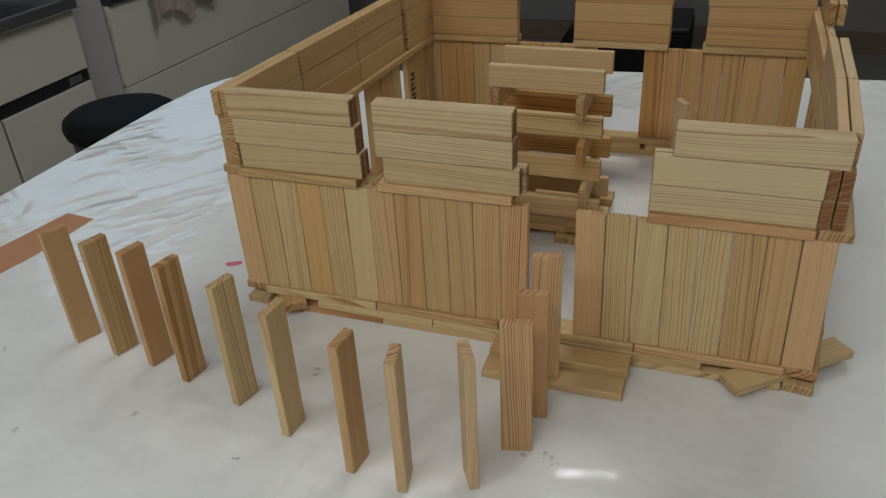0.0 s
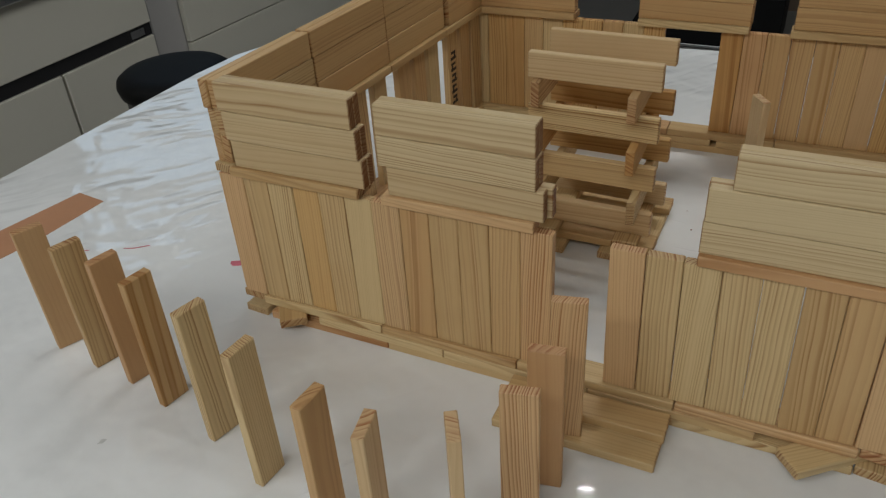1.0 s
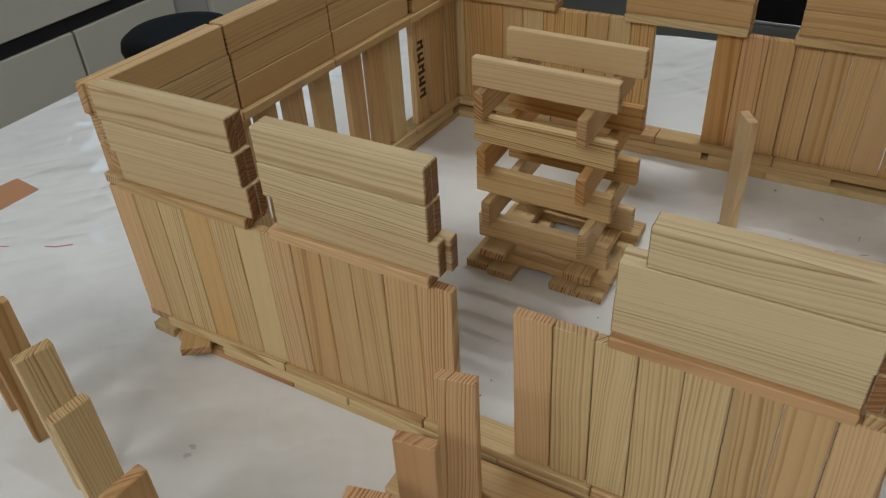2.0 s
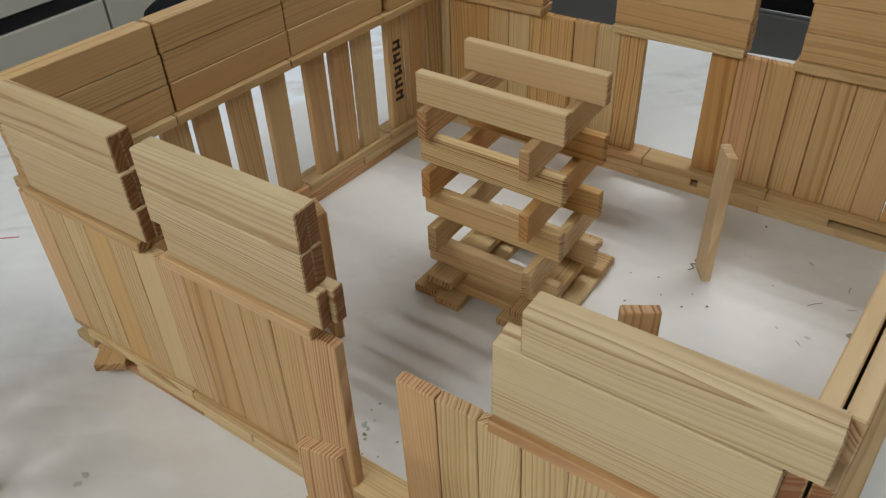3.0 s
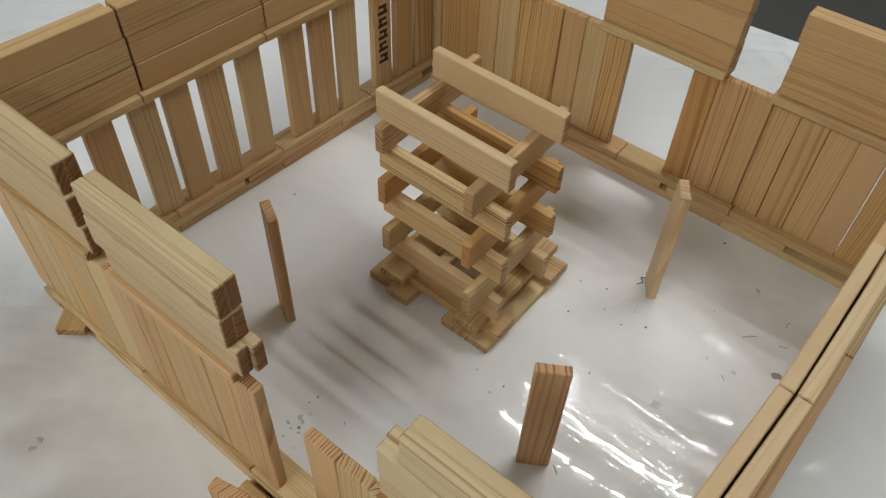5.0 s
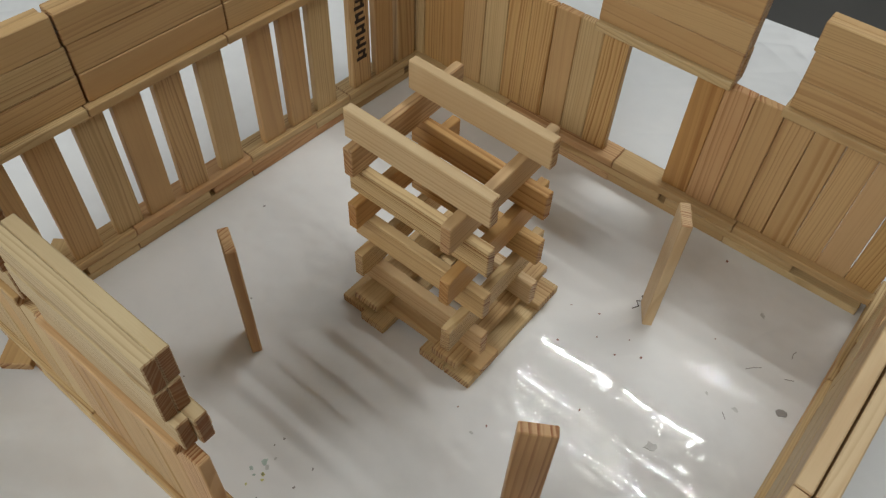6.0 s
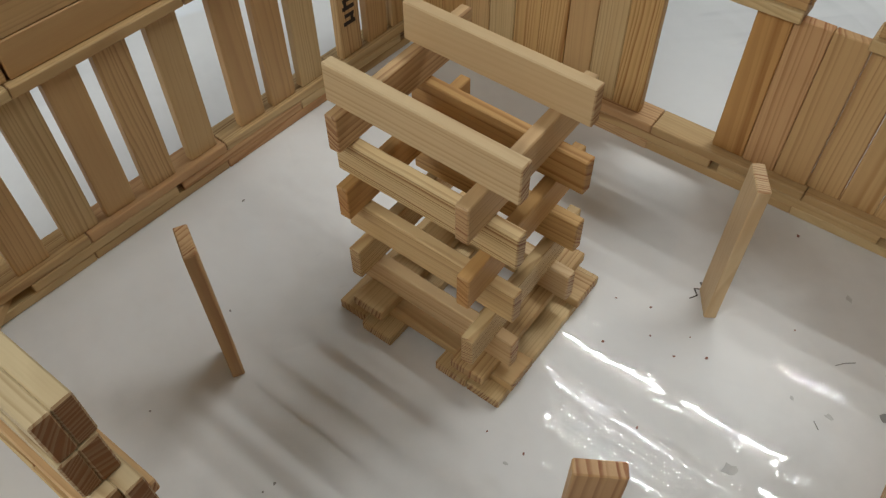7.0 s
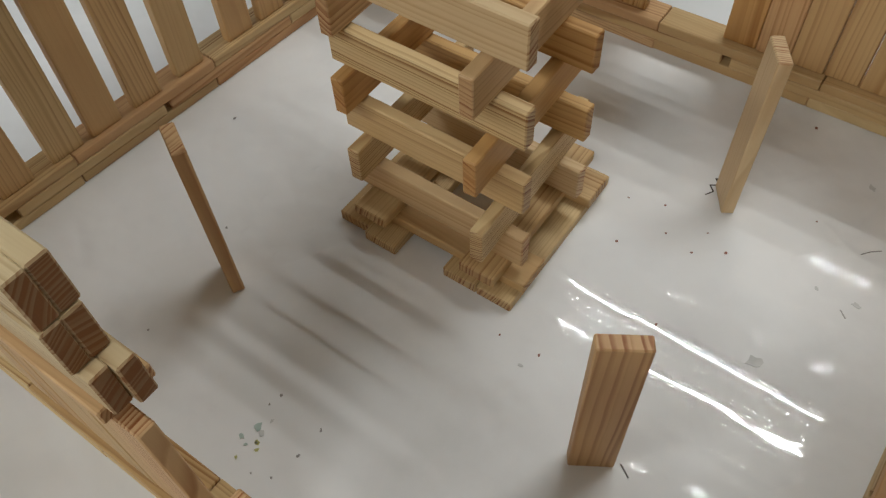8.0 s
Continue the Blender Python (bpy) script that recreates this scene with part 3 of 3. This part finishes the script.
# ---- printed mark on one upright of the side wall ----
for k in range(5):
    zc = 0.1185 - 0.0135 * (k + 0.5) - (Z3 + L / 2)
    for dx, dy, sx, sy in ((-0.0036, 0.0, 0.0034, 0.0125), (0.0032, 0.0004 * (-1) ** k, 0.0030, 0.0100), (0.0, 0.0030 * (-1) ** k, 0.0078, 0.0030)):
        part("printed_bar", box_bm(sx, sy, 0.0003, (zc + dx, dy, -T / 2 - 0.0001)), INK, mark_plank, "dark printed bar")


# ---- cabinets along the side of the room ----
CAB_X = -1.49
cab = thing("cabinet", pose(CAB_X, 0.45, FLOOR_Z), "pale laminate cabinet with black recessed handle strips", "cabinet")
Y_A, Y_B = -1.30, 0.925
H_TOP = -0.090 - FLOOR_Z
part("body", box_bm(0.50, Y_B - Y_A, H_TOP, (-0.27, (Y_A + Y_B) / 2, H_TOP / 2)), COLUMN, cab)
zh0, zh1 = -0.316 - FLOOR_Z, -0.279 - FLOOR_Z
for y0, y1 in ((-1.30, -0.44), (-0.435, 0.925)):
    part("drawer_front", box_bm(0.022, y1 - y0 - 0.004, H_TOP - zh1 - 0.004, (-0.009, (y0 + y1) / 2, (H_TOP + zh1) / 2), 0.002), PANEL, cab)
for y0, y1 in ((-1.30, -0.44), (-0.435, 0.135), (0.14, 0.555), (0.56, 0.925)):
    part("door", box_bm(0.022, y1 - y0 - 0.004, zh0 - 0.064, (-0.009, (y0 + y1) / 2, (zh0 + 0.06) / 2), 0.002), PANEL, cab)
strip = part("handle_strip", box_bm(0.012, Y_B - Y_A, zh1 - zh0, (-0.012, (Y_A + Y_B) / 2, (zh0 + zh1) / 2)), BLACK_METAL, cab, "black recessed handle strip")
part("end_plate", box_bm(0.004, 0.055, 0.022, (-0.003, 0.865, (zh0 + zh1) / 2), 0.001), STEEL, strip, "small bright metal plate")
top = thing("worktop", pose(CAB_X, 0.45, -0.090), "dark worktop with a steel front edge", "worktop")
part("slab", box_bm(0.60, Y_B - Y_A, 0.034, (-0.285, (Y_A + Y_B) / 2, 0.018), 0.002), DARK_TOP, top)
part("edge_strip", box_bm(0.012, Y_B - Y_A, 0.036, (0.0225, (Y_A + Y_B) / 2, 0.018), 0.003), STEEL, top, "brushed steel edge strip")

post = part("grey_column", box_bm(0.30, 0.16, -0.02 - FLOOR_Z, (0, 0, (-0.02 - FLOOR_Z) / 2), 0.004), COLUMN, None, "", pose(CAB_X - 0.175, 1.478, FLOOR_Z))
tagged(post, "narrow grey painted column beside the cabinets", "column")

panel = thing("panelled_unit", pose(CAB_X, 1.528, FLOOR_Z, 0, 0, -2.5), "pale laminate unit with a joint between its boards", "cabinet")
part("body", box_bm(0.40, 1.6, 0.50, (-0.225, 0.8, 0.25)), COLUMN, panel)
part("lower_board", box_bm(0.022, 1.6, 0.320, (-0.011, 0.8, 0.162), 0.002), PANEL, panel)
part("upper_board", box_bm(0.022, 1.6, 0.268, (-0.011, 0.8, 0.326 + 0.134), 0.002), PANEL, panel)
part("ledge", box_bm(0.44, 1.6, 0.03, (-0.205, 0.8, 0.612), 0.003), DARK_TOP, panel)


def cloth_bm(wide, drop, seed):
    """A small cloth folded over an edge, hanging in soft folds."""
    bm, nu, nv, r = bmesh.new(), 14, 12, random.Random(seed)
    ph = r.uniform(0, 6)
    grid = []
    for j in range(nv + 1):
        v = j / nv
        row = []
        for i in range(nu + 1):
            u = i / nu
            x = 0.012 + 0.010 * math.sin(u * 9 + ph) * v + 0.004 * math.sin(u * 23 + 2 * ph)
            z = 0.02 - drop * v * (0.85 + 0.15 * math.sin(u * 5 + ph))
            if v < 0.15:
                x -= 0.06 * (0.15 - v) / 0.15
                z = 0.02 + 0.004 * math.sin(u * 12)
            row.append(bm.verts.new((x, (u - 0.5) * wide, z)))
        grid.append(row)
    for j in range(nv):
        for i in range(nu):
            bm.faces.new((grid[j][i], grid[j][i + 1], grid[j + 1][i + 1], grid[j + 1][i])).smooth = True
    bmesh.ops.solidify(bm, geom=bm.faces[:], thickness=0.003)
    return bm


for y, w, d, seed in ((0.225, 0.10, 0.150, 3), (0.320, 0.12, 0.165, 5), (0.455, 0.14, 0.158, 9)):
    rag = part("cloth", cloth_bm(w, d, seed), CLOTH, None, "", pose(CAB_X, 1.528, FLOOR_Z, 0, 0, -2.5) @ pose(0.018, y, 0.612))
    tagged(rag, "crumpled pale pinkish cloth hanging over a ledge", "cloth", "cloths on the ledge")

# ---- black stool beside the table ----
stool = thing("stool", pose(-1.057, 1.000, FLOOR_Z - 0.022), "round stool with a padded black vinyl seat", "stool")
bm = bmesh.new()
prof = [(0.0, 0.500), (0.10, 0.499), (0.128, 0.495), (0.143, 0.484), (0.147, 0.468), (0.142, 0.448), (0.130, 0.440), (0.0, 0.440)]
rings = []
for r, z in prof:
    rings.append([bm.verts.new((r * math.cos(a * math.tau / 40), r * math.sin(a * math.tau / 40), z)) for a in range(40)] if r else [bm.verts.new((0, 0, z))])
for p, q in zip(rings, rings[1:]):
    for i in range(40):
        j = (i + 1) % 40
        quad = [p[i % len(p)], p[j % len(p)], q[j % len(q)], q[i % len(q)]]
        f = bm.faces.new([v for k, v in enumerate(quad) if v not in quad[:k]])
        f.smooth = True
bmesh.ops.recalc_face_normals(bm, faces=bm.faces)
part("seat", bm, BLACK, stool)
part("rim", cyl_bm(0.132, 0.03, (0, 0, 0.424), 40), BLACK_METAL, stool)
part("stem", cyl_bm(0.022, 0.36, (0, 0, 0.235), 20), STEEL, stool, "steel stem")
for k in range(4):
    a = math.radians(45 + 90 * k)
    part("foot", box_bm(0.22, 0.03, 0.028, (0.11, 0, 0.070), 0.006), BLACK_METAL, stool, "", pose(0, 0, 0, 0, 0, 45 + 90 * k))
    part("glide", cyl_bm(0.016, 0.028, (0.205 * math.cos(a), 0.205 * math.sin(a), 0.044), 16), BLACK_METAL, stool)
lever = part("lever", cyl_bm(0.007, 0.05, (0.128, 0, 0.418), 12, rot=Matrix.Rotation(radians(90), 3, "Y")), STEEL, stool, "bright steel lever", pose(0, 0, 0, 0, 0, -62))

# ---- low black box on the floor behind the table ----
crate = thing("storage_box", pose(0.0, 3.02, FLOOR_Z), "low black box standing on the floor by the wall", "box")
bm = bmesh.new()
side = [(-0.36, 0.0), (0.27, 0.0), (0.27, 0.215), (-0.18, 0.225), (-0.25, 0.205)]
near = [bm.verts.new((x, -0.17, z)) for x, z in side]
rear = [bm.verts.new((x, 0.17, z)) for x, z in side]
bm.faces.new(near), bm.faces.new(rear[::-1])
for i in range(len(side)):
    j = (i + 1) % len(side)
    bm.faces.new((near[j], near[i], rear[i], rear[j]))
bmesh.ops.recalc_face_normals(bm, faces=bm.faces)
bmesh.ops.bevel(bm, geom=bm.edges[:], offset=0.006, segments=2, affect="EDGES", profile=0.5)
part("body", bm, BLACK, crate)
part("lid", box_bm(0.44, 0.35, 0.022, (0.045, 0, 0.233), 0.006, 2), BLACK_METAL, crate)
part("foot_rail", box_bm(0.60, 0.006, 0.012, (-0.04, -0.178, 0.008), 0.002), STEEL, crate, "thin bright metal rail")

# ---- card and marks on the sheet ----
card = part("card_strip", sheet_bm([(-0.342, 0.113), (-0.299, 0.108), (-0.304, 0.020), (-0.330, -0.110), (-0.385, -0.115), (-0.362, 0.010)], 0.0, 0.0006), PAPER)
tagged(card, "torn strip of plain brown card lying on the sheet", "card")


def blot(name, x, y, r, material, label, category, seed, stretch=1.0, turn=0.0, group=""):
    """A dried spot with an uneven rim."""
    rr = random.Random(seed)
    outline = []
    for k in range(9):
        a = math.tau * k / 9
        q = r * rr.uniform(0.55, 1.2)
        outline.append((q * math.cos(a) * stretch, q * math.sin(a)))
    ob = part(name, sheet_bm(outline, 0.0001, 0.0004), material, None, "", pose(x, y, 0, 0, 0, turn))
    return tagged(ob, label, category, group)


def pen_line(points, wide, material, label):
    bm = bmesh.new()
    for (xa, ya), (xb, yb) in zip(points, points[1:]):
        d = Vector((xb - xa, yb - ya))
        m = pose((xa + xb) / 2, (ya + yb) / 2, 0.0002, 0, 0, math.degrees(math.atan2(d.y, d.x)))
        bmesh.ops.create_cube(bm, size=1.0, matrix=m @ Matrix.Diagonal((d.length + wide * 0.6, wide, 0.0003, 1)))
    return tagged(part("pen_line", bm, material), label, "pen mark", "marks on the sheet")


pen_line([(-0.253, 0.011), (-0.244, 0.020), (-0.235, 0.024)], 0.0009, RED_INK, "thin dark red pen line on the white sheet")
pen_line([(-0.202, 0.040), (-0.192, 0.044), (-0.180, 0.054)], 0.0011, RED_INK, "thin dark red pen line on the white sheet")
blot("ink_blot", -0.070, 0.061, 0.0065, PINK_INK, "small pinkish red ink blot on the white sheet", "ink blot", 2, 1.3, 20, "marks on the sheet")
for k, (x, y, r) in enumerate(((0.328, 0.270, 0.0010), (0.386, 0.298, 0.0013), (0.369, 0.287, 0.0010), (0.330, 0.176, 0.0010), (0.394, 0.429, 0.0015), (0.350, 0.292, 0.0008), (0.318, 0.305, 0.0008), (0.340, 0.312, 0.0010), (0.371, 0.306, 0.0008), (0.422, 0.351, 0.0007), (0.374, 0.230, 0.0011), (0.305, 0.175, 0.0009))):
    blot("speck", x, y, 0.8 * r, RED_DOT, "tiny reddish brown speck on the white sheet", "speck", 20 + k, 1.2, 30 * k, "specks on the sheet")
rr = random.Random(31)
for k in range(9):
    blot("paint_spot", 0.233 + rr.gauss(0, 0.006), 0.050 + rr.gauss(0, 0.008), rr.uniform(0.0007, 0.0020), (YELLOW, TEAL, SMUDGE)[k % 3], "small dried paint spot on the white sheet", "paint spot", 60 + k, 1.5, 40 * k, "paint spots by the doorway")
for k in range(6):
    blot("smudge", 0.318 + rr.gauss(0, 0.008), -0.121 + rr.gauss(0, 0.005), rr.uniform(0.0008, 0.0022), SMUDGE, "faint grey mark on the white sheet", "smudge", 90 + k, 1.4, 50 * k, "smudges on the sheet")
for k, (x, y) in enumerate(((0.102, -0.076), (0.104, -0.083), (-0.104, -0.214), (0.441, 0.396), (0.09, -0.19), (-0.02, -0.17), (-0.20, -0.13))):
    blot("smudge", x, y, 0.0022, SMUDGE, "faint grey mark on the white sheet", "smudge", 120 + k, 1.6, 50 * k, "smudges on the sheet")
pen_line([(0.357, 0.334), (0.360, 0.339), (0.356, 0.343), (0.361, 0.346), (0.357, 0.350), (0.362, 0.352)], 0.0007, INK, "small dark scribble on the white sheet")
pen_line([(0.396, 0.146), (0.402, 0.142)], 0.0006, INK, "short dark line on the white sheet")
HAIR = plain_material("grey_hair_mark", (0.30, 0.29, 0.28), 0.6, 0.3, 90.0)
for points in (((0.452, 0.341), (0.456, 0.346), (0.461, 0.350)), ((0.479, 0.352), (0.485, 0.355)), ((0.476, 0.373), (0.475, 0.377), (0.476, 0.381)), ((0.455, 0.296), (0.459, 0.292))):
    pen_line(points, 0.0005, HAIR, "tiny grey hair lying on the white sheet")
# the second is a small tear in the film, its shiny rim drawn grey
for k, (x, y, r) in enumerate(((0.461, 0.304, 0.0022), (0.428, 0.238, 0.0042), (0.439, 0.303, 0.0013), (0.325, 0.165, 0.0012))):
    blot("smudge", x, y, r, SMUDGE, "faint grey mark on the white sheet", "smudge", 140 + k, 1.3, 60 * k, "smudges on the sheet")
rr = random.Random(5)
for k in range(14):
    blot("speck", rr.uniform(0.05, 0.20) if k < 7 else rr.uniform(0.22, 0.26), rr.uniform(0.06, 0.40) if k < 7 else rr.uniform(0.03, 0.08), rr.uniform(0.0005, 0.0010), HAIR, "tiny grey speck on the white sheet", "speck", 200 + k, 1.4, 40 * k, "specks on the sheet")
blot("speck", 0.489, 0.323, 0.0032, HAIR, "small dark crumb beside the wall of planks", "speck", 231, 1.2, 20, "specks on the sheet")
